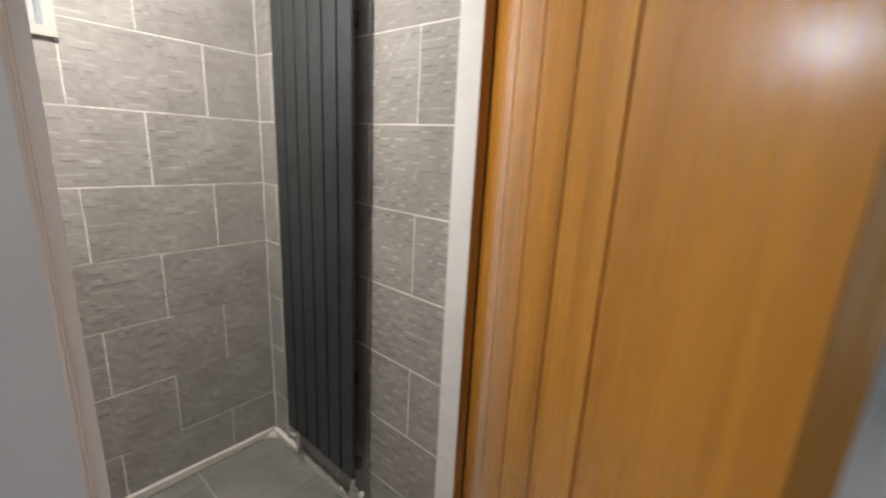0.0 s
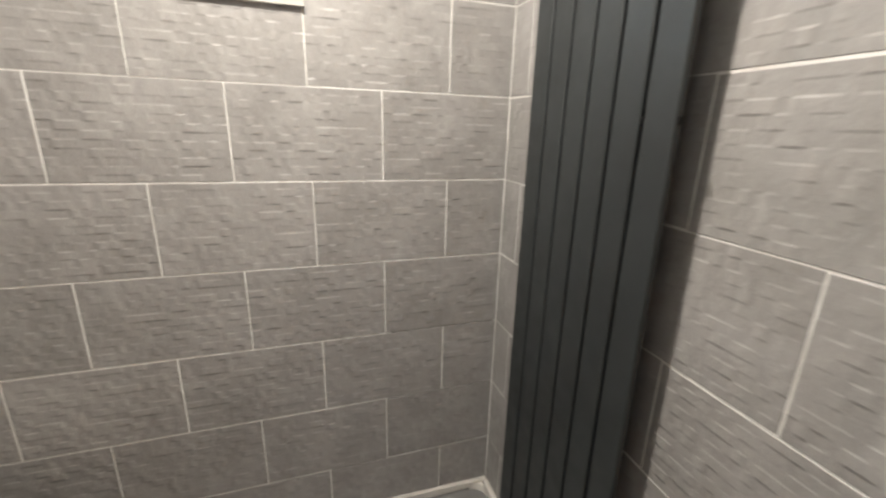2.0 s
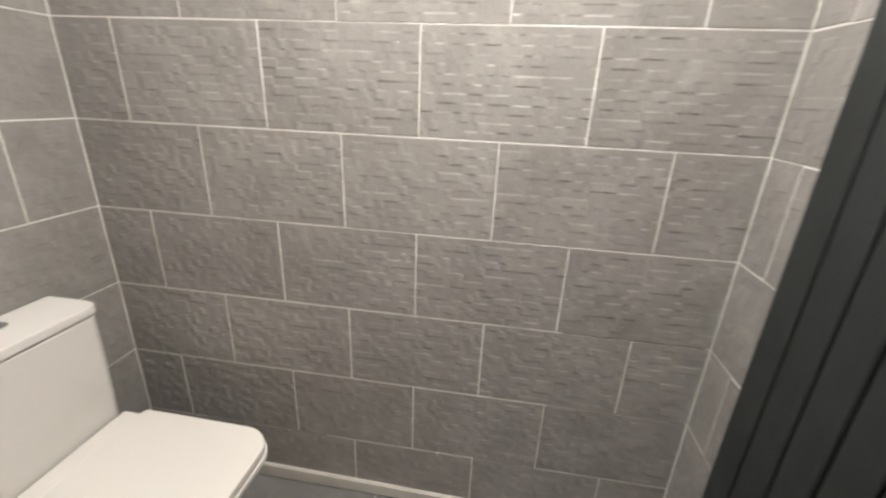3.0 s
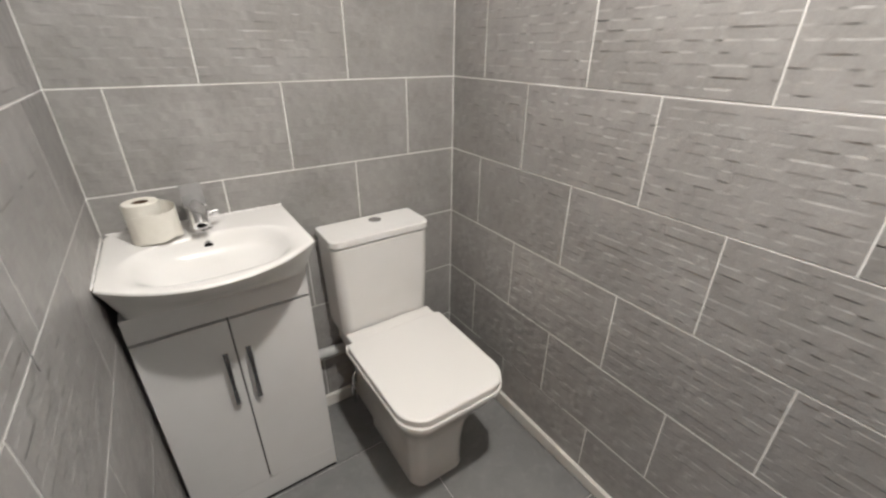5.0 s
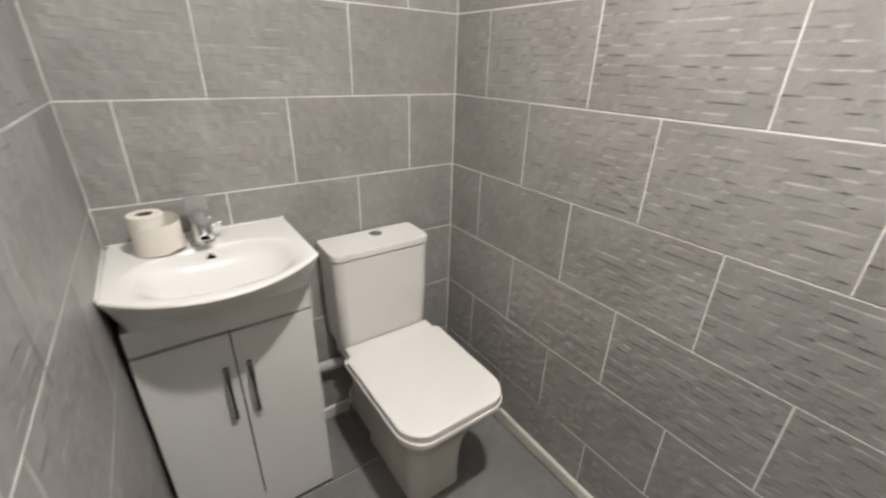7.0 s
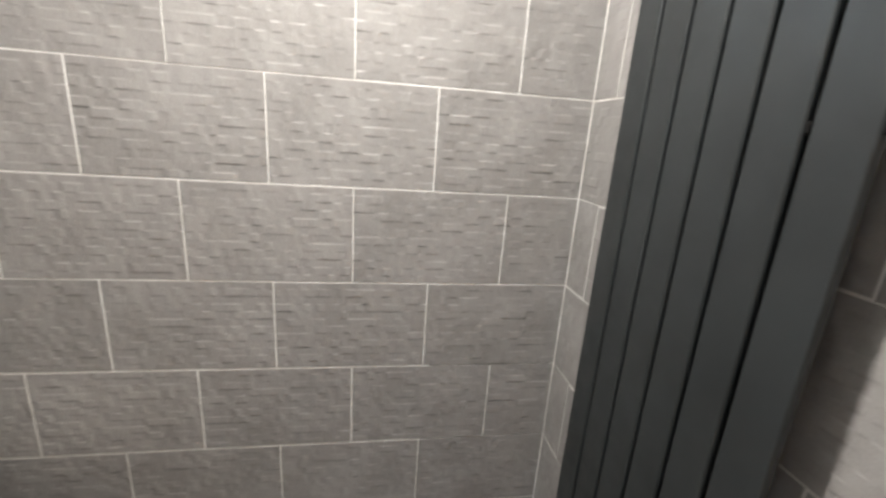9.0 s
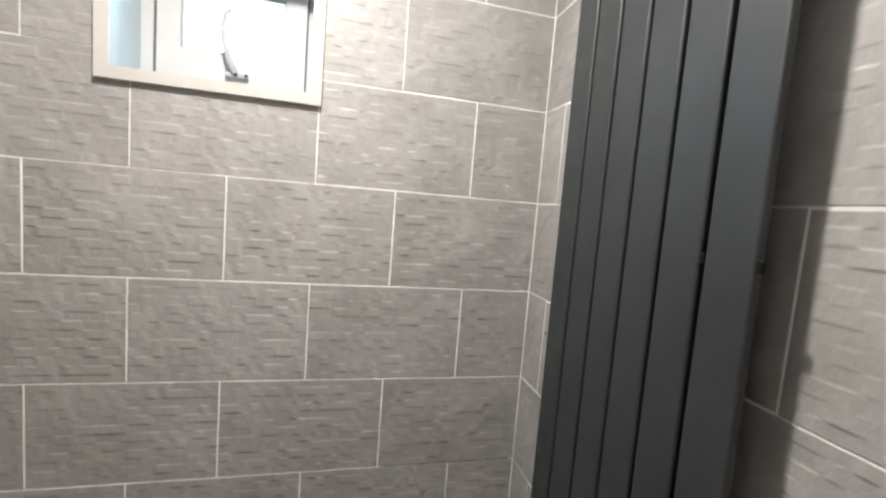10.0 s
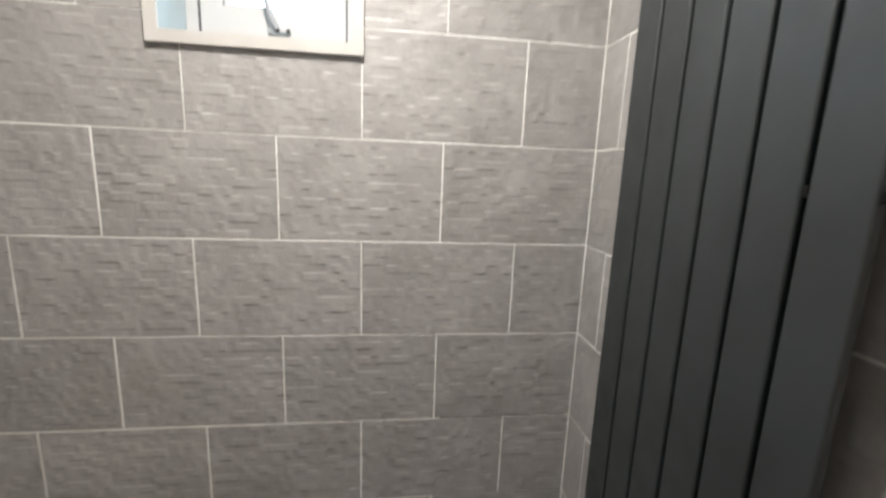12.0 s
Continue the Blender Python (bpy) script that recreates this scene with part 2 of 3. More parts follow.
GASKET = plain_paint("grey_rubber", (0.09, 0.092, 0.095), 0.6, 0.0003, 0.02)
CORD = plain_paint("grey_cord", (0.16, 0.16, 0.16), 0.7)
SEAT = Mat("white_seat_plastic", 0.26, 0.0, (0.68, 0.665, 0.64)).m
HALL_FLOOR = plain_paint("hall_floor", (0.2, 0.17, 0.14), 0.5)
GLASS = glass_material()


# ---- mesh helpers ----
def box(bm, x0, x1, y0, y1, z0, z1, bevel=0.0, seg=2):
    made = bmesh.ops.create_cube(bm, size=1.0, matrix=Matrix.Translation(((x0 + x1) / 2, (y0 + y1) / 2, (z0 + z1) / 2)) @ Matrix.Diagonal((x1 - x0, y1 - y0, z1 - z0, 1)))
    if bevel:
        edges = list({e for v in made["verts"] for e in v.link_edges})
        bmesh.ops.bevel(bm, geom=edges, offset=bevel, segments=seg, profile=0.5, affect="EDGES")
    return bm


def boxed(*args, **kw):
    return box(bmesh.new(), *args, **kw)


def prism(bm, outline, z0, z1):
    """An upright prism over a plan outline, given anticlockwise."""
    low = [bm.verts.new((x, y, z0)) for x, y in outline]
    top = [bm.verts.new((x, y, z1)) for x, y in outline]
    bm.faces.new(list(reversed(low)))
    bm.faces.new(top)
    n = len(low)
    for i in range(n):
        bm.faces.new((low[i], low[(i + 1) % n], top[(i + 1) % n], top[i]))
    return bm


def loft(bm, loops, cap_low=True, cap_top=True, closed=True):
    rings = [[bm.verts.new(p) for p in loop] for loop in loops]
    n = len(rings[0])
    for a, b in zip(rings, rings[1:]):
        for i in range(n if closed else n - 1):
            j = (i + 1) % n
            bm.faces.new((a[i], a[j], b[j], b[i]))
    if cap_low:
        bm.faces.new(list(reversed(rings[0])))
    if cap_top:
        bm.faces.new(rings[-1])
    return bm


def round_rect(x0, x1, y0, y1, z, radii, steps=6):
    """Anticlockwise loop; radii at (x0,y0), (x1,y0), (x1,y1), (x0,y1)."""
    out = []
    for (cx, cy, a0), r in zip(((x0, y0, 180), (x1, y0, 270), (x1, y1, 0), (x0, y1, 90)), radii):
        sx, sy = (1 if cx == x0 else -1), (1 if cy == y0 else -1)
        for i in range(steps + 1):
            a = radians(a0 + 90 * i / steps)
            out.append((cx + sx * r + r * math.cos(a), cy + sy * r + r * math.sin(a), z))
    return out


def circle(cx, cy, z, r, n=24):
    return [(cx + r * math.cos(2 * math.pi * i / n), cy + r * math.sin(2 * math.pi * i / n), z) for i in range(n)]


def rod(bm, points, r, n=10):
    """A round rod along a line of points."""
    pts = [Vector(p) for p in points]
    loops = []
    side = None
    for i, p in enumerate(pts):
        d = (pts[min(i + 1, len(pts) - 1)] - pts[max(i - 1, 0)]).normalized()
        if side is None:
            side = d.orthogonal().normalized()
        side = (side - d * side.dot(d)).normalized()
        up = d.cross(side)
        rr = r[i] if isinstance(r, (list, tuple)) else r
        loops.append([p + side * rr * math.cos(2 * math.pi * k / n) + up * rr * math.sin(2 * math.pi * k / n) for k in range(n)])
    return loft(bm, loops)


def mesh_of(name, bm, material, smooth=True):
    bmesh.ops.recalc_face_normals(bm, faces=bm.faces)
    me = bpy.data.meshes.new(name)
    bm.to_mesh(me)
    bm.free()
    me.materials.append(material)
    if smooth:
        me.polygons.foreach_set("use_smooth", [True] * len(me.polygons))
        me.set_sharp_from_angle(angle=radians(38))
    return me


def even(ob, smooth):
    """Keep large faces flat-shaded beside their small bevels."""
    if smooth:
        wn = ob.modifiers.new("even", "WEIGHTED_NORMAL")
        wn.keep_sharp = True
    return ob


def part(name, bm, material, parent, label="", smooth=True):
    ob = even(new(name, mesh_of(name, bm, material, smooth)), smooth)
    ob.parent = parent
    if label:
        tagged(ob, label)
    return ob


def solid(name, bm, material, label, category, kind="", group="", smooth=True):
    return tagged(even(new(name, mesh_of(name, bm, material, smooth)), smooth), label, category, group, kind)


def thing(name, at, label, category, group="", kind=""):
    ob = new(name)
    ob.location = at
    ob.empty_display_size = 0.05
    return tagged(ob, label, category, group, kind)


def under(ob, parent):
    """Parent ob and keep its place in the world."""
    ob.parent = parent
    ob.matrix_parent_inverse = Matrix.Translation(-Vector(parent.location))
    return ob


def piece(name, bm, material, parent, label="", smooth=True):
    """A part whose mesh is given in world coordinates."""
    return under(part(name, bm, material, None, label, smooth), parent)


# ---- structure ----
WIN_Y0, WIN_Y1, WIN_Z0, WIN_Z1 = -0.267, 0.206, 1.672, 2.066
b = boxed(-0.15, HALL_X + 0.02, SOUTH - 0.2, NORTH + 0.2, -0.06, -0.004)
floor = solid("floor", b, FLOOR_GROUT, "grey tiled floor with pale grout joints", "floor", "structure")
floor_hall = solid("floor_hall", boxed(HALL_X + 0.02, 3.0, -2.4, 1.6, -0.06, 0.0), HALL_FLOOR, "plain brown hall floor", "floor", "structure")
ceiling = solid("ceiling", boxed(-0.15, 3.0, -2.4, 1.6, CEIL, CEIL + 0.08), PLASTER, "plain white painted ceiling", "ceiling", "structure")

# west wall with the window's opening
b = bmesh.new()
face = -0.0009
hy0, hy1, hz0, hz1 = WIN_Y0 + 0.012, WIN_Y1 - 0.012, WIN_Z0 + 0.012, WIN_Z1 - 0.012
box(b, -0.25, face, SOUTH - 0.2, hy0, -0.05, CEIL)
box(b, -0.25, face, hy1, NORTH + 0.2, -0.05, CEIL)
box(b, -0.25, face, hy0, hy1, -0.05, hz0)
box(b, -0.25, face, hy0, hy1, hz1, CEIL)
wall_west = solid("wall_west", b, GROUT, "grey split-face tiled wall with pale grout", "wall", "structure", smooth=False)
wall_north = solid("wall_north", boxed(face, 1.099, NORTH + 0.0009, NORTH + 0.2, -0.05, CEIL), GROUT, "grey split-face tiled wall with pale grout", "wall", "structure", smooth=False)
wall_south = solid("wall_south", boxed(face, HALL_X, SOUTH - 0.2, SOUTH - 0.0009, -0.05, CEIL), GROUT, "grey split-face tiled wall with pale grout", "wall", "structure", smooth=False)
inset = 0.0009
b = prism(bmesh.new(), [(east_x(SOUTH - 0.003) + inset, SOUTH - 0.003), (HALL_X - 0.003, SOUTH - 0.003), (HALL_X - 0.003, DOOR_S - 0.03), (east_x(DOOR_S - 0.03) + inset, DOOR_S - 0.03)], -0.05, CEIL)
wall_east = solid("wall_east", b, GROUT, "grey split-face tiled wall beside the doorway", "wall", "structure", smooth=False)
# hall skin, nib and lintel
b = bmesh.new()
box(b, HALL_X - 0.003, HALL_X, -2.4, DOOR_S - 0.03, 0, CEIL)
box(b, 1.099, HALL_X, DOOR_N + 0.105, 1.6, 0, CEIL)
box(b, EAST_N + 0.002, HALL_X, DOOR_S - 0.03, DOOR_N + 0.105, 2.06, CEIL)
wall_hall = solid("wall_hall_west", b, HALL_PAINT, "pale painted hall wall", "wall", "structure", smooth=False)
# unseen hall walls; the east opening is assumed, placed for the hall daylight
b = bmesh.new()
box(b, 2.9, 3.0, -2.4, -0.56, 0, CEIL)
box(b, 2.9, 3.0, 0.56, 1.6, 0, CEIL)
box(b, 2.9, 3.0, -0.56, 0.56, 0, 0.94)
box(b, 2.9, 3.0, -0.56, 0.56, 2.06, CEIL)
box(b, HALL_X, 2.9, 1.5, 1.6, 0, CEIL)
box(b, HALL_X, 2.9, -2.4, -2.3, 0, CEIL)
wall_hall_2 = solid("wall_hall_east", b, HALL_PAINT, "pale painted hall wall", "wall", "structure", smooth=False)

# door lining and architraves
frame_set = thing("door_frame_1", (1.17, DOOR_S, 0), "white gloss painted door lining and architrave", "door frame", kind="structure")
LIN_X0 = 1.0985
b = bmesh.new()
box(b, LIN_X0, 1.166, DOOR_N, DOOR_N + 0.1, 0, 2.05, 0.002)
piece("jamb", b, GLOSS, frame_set)
b = bmesh.new()
box(b, 1.1063, 1.20, DOOR_S - 0.03, DOOR_S - 0.001, 0, 2.05, 0.001)
box(b, 1.19, HALL_X + 0.002, DOOR_S - 0.045, DOOR_S - 0.018, 0, 2.05, 0.003)
piece("jamb", b, GLOSS, frame_set)
piece("lining_head", boxed(LIN_X0, HALL_X, DOOR_S, DOOR_N, 2.03, 2.06, 0.003), GLOSS, frame_set)
b = prism(bmesh.new(), [(1.0985, -0.084), (1.106, -0.084), (1.106, DOOR_S), (1.0982, DOOR_S)], 0.0, 2.10)
bmesh.ops.bevel(b, geom=list(b.edges), offset=0.0025, segments=3, affect="EDGES")
piece("architrave", b, GLOSS, frame_set)
b = boxed(HALL_X + 0.0005, HALL_X + 0.016, DOOR_S - 0.095, DOOR_S - 0.022, 0, 2.12, 0.005, seg=3)
piece("architrave", b, GLOSS, frame_set)

# narrow oak-coloured strip added on the hinge side
b = prism(bmesh.new(), [(1.1664, 0.735), (1.181, 0.749), (1.1664, 0.753)], 0.0, 2.03)
piece("door_stop", b, OAK, frame_set, "narrow oak strip beside the hinges", smooth=False)

# ---- skirting strips ----
def strip(name, x0, x1, y0, y1, h):
    return solid(name, boxed(x0, x1, y0, y1, 0.0, h, 0.006, 3), TRIM_WHITE, "narrow off-white sealing strip along the tiled wall", "skirting", "structure")


b = boxed(0.0005, 0.0145, SOUTH + 0.018, NORTH - 0.001, 0.0, 0.036)
for v in b.verts:
    if v.co.z > 0.01 and v.co.y < 0:
        v.co.z = 0.068
bmesh.ops.bevel(b, geom=list(b.edges), offset=0.005, segments=3, affect="EDGES")
solid("baseboard_west", b, TRIM_WHITE, "narrow off-white sealing strip along the tiled wall", "skirting", "structure")
strip("baseboard_north", 0.0175, 1.097, NORTH - 0.022, NORTH - 0.0005, 0.036)
strip("baseboard_south", 0.0005, 0.672, SOUTH + 0.0005, SOUTH + 0.0175, 0.055)
b = bmesh.new()
loops = []
for z, k in ((0.0, 1.0), (0.012, 0.92), (0.022, 0.6)):
    r = 0.055 * k
    loop = [(0.0175, NORTH - 0.0225, z)]
    for i in range(9):
        a = radians(90 * i / 8)
        loop.append((0.0175 + r * (1 - math.cos(a) * 0.999), NORTH - 0.0225 - r * (1 - math.sin(a) * 0.999), z))
    loops.append(loop)
loft(b, loops)
solid("baseboard_corner", b, TRIM_WHITE, "smeared off-white sealant in the floor corner", "skirting", "structure")

# ---- window ----
window = thing("window_1", (0.0, -0.03, WIN_Z0), "small white plastic fanlight window in a deep reveal", "window", kind="structure")


def ring(bm, x0, x1, y0, y1, z0, z1, t, bevel, low=0.0, high=0.0):
    """Four mitred bars round an opening that faces along x."""
    lo_t, hi_t = low or t, high or t
    o = [(y0, z0), (y1, z0), (y1, z1), (y0, z1)]
    i = [(y0 + t, z0 + lo_t), (y1 - t, z0 + lo_t), (y1 - t, z1 - hi_t), (y0 + t, z1 - hi_t)]
    ol, il, oh, ih = ([bm.verts.new((x, y, z)) for y, z in q] for x, q in ((x0, o), (x0, i), (x1, o), (x1, i)))
    for k in range(4):
        j = (k + 1) % 4
        for quad in ((ol[k], ol[j], il[j], il[k]), (oh[k], ih[k], ih[j], oh[j]), (ol[k], oh[k], oh[j], ol[j]), (il[k], il[j], ih[j], ih[k])):
            bm.faces.new(quad)
    rim = [e for e in bm.edges if e.calc_face_angle(0.0) > 0.5]
    bmesh.ops.bevel(bm, geom=rim, offset=bevel, segments=2, affect="EDGES")
    return bm


piece("trim", ring(bmesh.new(), 0.0005, 0.0105, WIN_Y0, WIN_Y1, WIN_Z0, WIN_Z1, 0.027, 0.0025), TRIM, window, "cream-white plastic edge trim")
ry0, ry1, rz0, rz1 = WIN_Y0 + 0.0135, WIN_Y1 - 0.0135, WIN_Z0 + 0.0135, WIN_Z1 - 0.0135
piece("reveal_lining", ring(bmesh.new(), -0.15, 0.0, ry0, ry1, rz0, rz1, 0.012, 0.0005), LINING, window, "glossy plastic reveal lining, daylight's blue-grey in its colour")
fy0, fy1, fz0, fz1 = ry0 + 0.0125, ry1 - 0.0125, rz0 + 0.0125, rz1 - 0.0125
piece("window_frame", ring(bmesh.new(), -0.205, -0.135, fy0, fy1, fz0, fz1, 0.045, 0.004), UPVC, window)
sy0, sy1, sz0, sz1 = fy0 + 0.04, fy1 - 0.03, fz0 + 0.024, fz1 - 0.012
sash = piece("sash", ring(bmesh.new(), -0.19, -0.122, sy0, sy1, sz0, sz1, 0.052, 0.005, 0.078, 0.072), UPVC, window)
piece("bead", ring(bmesh.new(), -0.165, -0.13, sy0 + 0.05, sy1 - 0.05, sz0 + 0.076, sz1 - 0.07, 0.008, 0.003), UPVC, window)
pane = piece("pane", boxed(-0.17, -0.164, sy0 + 0.05, sy1 - 0.05, sz0 + 0.076, sz1 - 0.07), GLASS, window, "bright frosted glass pane")
pane.visible_shadow = False
b = boxed(-0.1215, -0.106, sy0 + 0.05, sy1 - 0.044, sz1 - 0.056, sz1 - 0.036, 0.004, 2)
vent = piece("trickle_vent", b, UPVC, window, "white slotted trickle vent")
# slots are dark blocks on the vent's face, their shade in the colour
for i in range(8):
    y = sy0 + 0.066 + i * (sy1 - sy0 - 0.135) / 7
    piece("slot", boxed(-0.1065, -0.1055, y, y + 0.009, sz1 - 0.05, sz1 - 0.043), DARK, window)
piece("gasket", ring(bmesh.new(), -0.1348, -0.1325, sy0 - 0.011, sy1 + 0.004, sz0 - 0.004, sz1 + 0.003, 0.012, 0.0005), GASKET, window, "thin dark grey sash gasket")
piece("glazing_gasket", ring(bmesh.new(), -0.1298, -0.1288, sy0 + 0.0505, sy1 - 0.0505, sz0 + 0.0765, sz1 - 0.0705, 0.003, 0.0003), GASKET, window, "thin grey glazing seal")
b = bmesh.new()
box(b, -0.1215, -0.110, -0.042, 0.014, sz0 + 0.019, sz0 + 0.032, 0.004)
rod(b, [(-0.112, -0.018, sz0 + 0.03), (-0.104, -0.03, sz0 + 0.055), (-0.100, -0.042, sz0 + 0.1), (-0.1, -0.045, sz0 + 0.14), (-0.102, -0.04, sz0 + 0.17), (-0.106, -0.03, sz0 + 0.185)], [0.009, 0.008, 0.0075, 0.007, 0.0065, 0.006])
# its grey is darkened for the bright pane behind it
piece("stay_handle", b, plain_paint("backlit_grey_metal", (0.3, 0.31, 0.32), 0.35), window, "curved pale grey casement handle, darkened as if backlit")
for y in (-0.016, 0.009):
    piece("screw", boxed(-0.1099, -0.1085, y - 0.004, y + 0.004, sz0 + 0.022, sz0 + 0.03), DARK, window)

# ---- oak door, standing open into the hall ----
door = thing("door_1", (1.168, 0.769, 0.0), "open varnished oak door of vertical boards with grooves", "door", kind="structure")
door.rotation_euler = (0, 0, math.atan2(-0.65, 0.76))
cuts = [-0.028, 0.047, 0.177, 0.303, 0.429, 0.555, 0.787]
for i, (a, c) in enumerate(zip(cuts, cuts[1:])):
    # local x along the door, -y towards the boarded face
    l = a + (0.0 if i == 0 else 0.0025)
    r = c - (0.0 if i == 5 else 0.0025)
    b = prism(bmesh.new(), [(l + 0.0008, 0.0), (r - 0.0008, 0.0), (r, 0.0008), (r, 0.012), (c - 0.0002, 0.012), (c - 0.0002, 0.03), (a + 0.0002, 0.03), (a + 0.0002, 0.012), (l, 0.012), (l, 0.0008)], 0.01, 2.0)
    part("board", b, OAK, door)
b = bmesh.new()
box(b, cuts[0], cuts[-1], 0.0305, 0.042, 0.01, 2.0, 0.002)
part("backing", b, OAK, door)
for z in (0.25, 1.02, 1.78):
    b = bmesh.new()
    rod(b, [(cuts[0] - 0.006, 0.03, z - 0.05), (cuts[0] - 0.006, 0.03, z + 0.05)], 0.006)
    part("hinge", b, CHROME, door, "steel butt hinge")

# ---- radiator ----
radiator = thing("radiator", (0.465, NORTH, 0.2), "tall anthracite flat-panel vertical radiator on the tiled wall", "radiator")
RX0, RX1, RZ0, RZ1, RY = 0.250, 0.710, 0.205, 2.08, 0.733
step = (RX1 - RX0) / 6
for i in range(6):
    x0 = RX0 + i * step
    piece("panel", boxed(x0 + 0.0038, x0 + step - 0.0038, RY, RY + 0.014, RZ0, RZ1, 0.0045, 3), ANTHRACITE, radiator)
# black sheet added behind the panels for the shade in their gaps
piece("gap_shade_sheet", boxed(RX0 + 0.012, RX1 - 0.012, RY + 0.0142, RY + 0.0185, RZ0 + 0.01, RZ1 - 0.01, 0.001), BLACK, radiator, "black sheet added for the shade between the panels")
for z in (RZ0 + 0.03, RZ1 - 0.07):
    piece("header", boxed(RX0 + 0.004, RX1 - 0.004, RY + 0.0187, RY + 0.048, z, z + 0.04, 0.006, 3), ANTHRACITE, radiator)
for x in (RX0 + step, RX1 - step):
    for z in (0.55, 1.75):
        piece("bracket", boxed(x - 0.015, x + 0.015, RY + 0.0187, NORTH - 0.0005, z, z + 0.05, 0.003), ANTHRACITE, radiator)
for x in (RX1 - step, RX1):
    piece("plug", loft(bmesh.new(), [circle(x, RY + 0.003, z, r, 12) for z, r in ((1.396, 0.0025), (1.3975, 0.0038), (1.4085, 0.0038), (1.41, 0.0025))]), BLACK, radiator, "small black rubber plug")
for x, z in ((RX0 + 0.035, 0.2), (RX1 - 0.035, 0.2)):
    b = bmesh.new()
    y = RY + 0.028
    loft(b, [circle(x, y, 0.0, 0.008, 14), circle(x, y, z - 0.09, 0.008, 14)])
    loft(b, [circle(x, y, z - 0.09, 0.015, 14), circle(x, y, z - 0.06, 0.017, 14), circle(x, y, z - 0.02, 0.012, 14), circle(x, y, z + 0.036, 0.01, 14)])
    s = 1 if x > 0.4 else -1
    rod(b, [(x, y, z - 0.06), (x + s * 0.02, y - 0.004, z - 0.06), (x + s * 0.05, y - 0.01, z - 0.06)], [0.011, 0.016, 0.018], 14)
    piece("valve", b, CHROME, radiator, "chrome radiator valve on a pipe")

# ---- toilet ----
toilet = thing("toilet", (0.39, -0.62, 0), "white square close-coupled toilet with the lid down", "toilet")
TX = 0.390


def bowed(bm):
    """Draw the front corners back, so that the front edge bows slightly."""
    for v in bm.verts:
        k = min(1.0, max(0.0, (v.co.y + 0.6) / 0.26))
        v.co.y += (0.005 - 0.02 * ((v.co.x - TX) / 0.18) ** 2) * k
        v.co.x = TX + (v.co.x - TX) * (1 - 0.035 * k)
    return bm


pan = bmesh.new()
secs = [(0.0, 0.103, -0.80, -0.455, 0.045), (0.012, 0.101, -0.80, -0.457, 0.045), (0.12, 0.103, -0.80, -0.453, 0.05), (0.22, 0.111, -0.80, -0.441, 0.05), (0.29, 0.130, -0.80, -0.411, 0.055), (0.345, 0.158, -0.80, -0.371, 0.06), (0.385, 0.176, -0.80, -0.349, 0.065), (0.402, 0.175, -0.80, -0.346, 0.065)]
loft(pan, [round_rect(TX - w, TX + w, yb, yf, z, (0.02, 0.02, r, r), 7) for z, w, yb, yf, r in secs])
box(pan, TX - 0.095, TX + 0.095, -0.958, -0.798, 0.0, 0.33, 0.012)
box(pan, TX - 0.15, TX + 0.14, -0.965, -0.797, 0.32, 0.4022, 0.012)
piece("pan", bowed(pan), CERAMIC, toilet)
b = loft(bmesh.new(), [round_rect(TX - w, TX + w, -0.763, yf, z, (0.012, 0.012, 0.07, 0.07), 8) for z, w, yf in ((0.4035, 0.178, -0.341), (0.406, 0.184, -0.335), (0.4165, 0.184, -0.335), (0.419, 0.181, -0.338))])
piece("seat", bowed(b), SEAT, toilet)
b = loft(bmesh.new(), [round_rect(TX - w, TX + w, -0.748, yf, z, (0.012, 0.012, r, r), 8) for z, w, yf, r in ((0.4205, 0.178, -0.342, 0.068), (0.4225, 0.181, -0.339, 0.07), (0.4405, 0.181, -0.339, 0.07), (0.4435, 0.1785, -0.3415, 0.069), (0.4445, 0.174, -0.346, 0.067))])
piece("lid", bowed(b), SEAT, toilet)
b = loft(bmesh.new(), [round_rect(TX - 0.005 - w, TX - 0.005 + w, -0.965, yf, z, (0.01, 0.01, r, r), 6) for z, w, yf, r in ((0.4025, 0.160, -0.822, 0.03), (0.43, 0.166, -0.812, 0.034), (0.6, 0.171, -0.809, 0.034), (0.752, 0.175, -0.811, 0.034), (0.7535, 0.173, -0.813, 0.033), (0.754, 0.160, -0.826, 0.028), (0.7583, 0.160, -0.826, 0.028))])
piece("cistern", b, CERAMIC, toilet)
b = loft(bmesh.new(), [round_rect(TX - 0.006 - w, TX - 0.006 + w, -0.967, yf, z, (0.008, 0.008, r, r), 6) for z, w, yf, r in ((0.7585, 0.173, -0.816, 0.032), (0.7605, 0.180, -0.809, 0.036), (0.7785, 0.180, -0.809, 0.036), (0.782, 0.1775, -0.8115, 0.035), (0.783, 0.173, -0.816, 0.033))])
cis_lid = piece("cistern_lid", b, CERAMIC, toilet)
b = bmesh.new()
loft(b, [circle(TX - 0.024, -0.918, z, r) for z, r in ((0.7832, 0.022), (0.7865, 0.022), (0.788, 0.018), (0.7875, 0.015))])
piece("flush_button", b, CHROME, toilet, "round chrome flush button")
piece("hinge_cover", boxed(TX - 0.164, TX + 0.162, -0.806, -0.7495, 0.4032, 0.4425, 0.006, 3), SEAT, toilet)

# ---- pipes behind the toilet ----
waste = bmesh.new()
rod(waste, [(0.68, -0.948, 0.285), (0.47, -0.948, 0.272)], 0.02, 16)
solid("waste_pipe", waste, UPVC, "white plastic waste pipe running to the toilet", "pipe")
b = bmesh.new()
rod(b, [(0.505, -0.925, 0.05), (0.505, -0.926, 0.1), (0.502, -0.932, 0.125), (0.495, -0.936, 0.138), (0.487, -0.938, 0.142)], 0.007, 10)
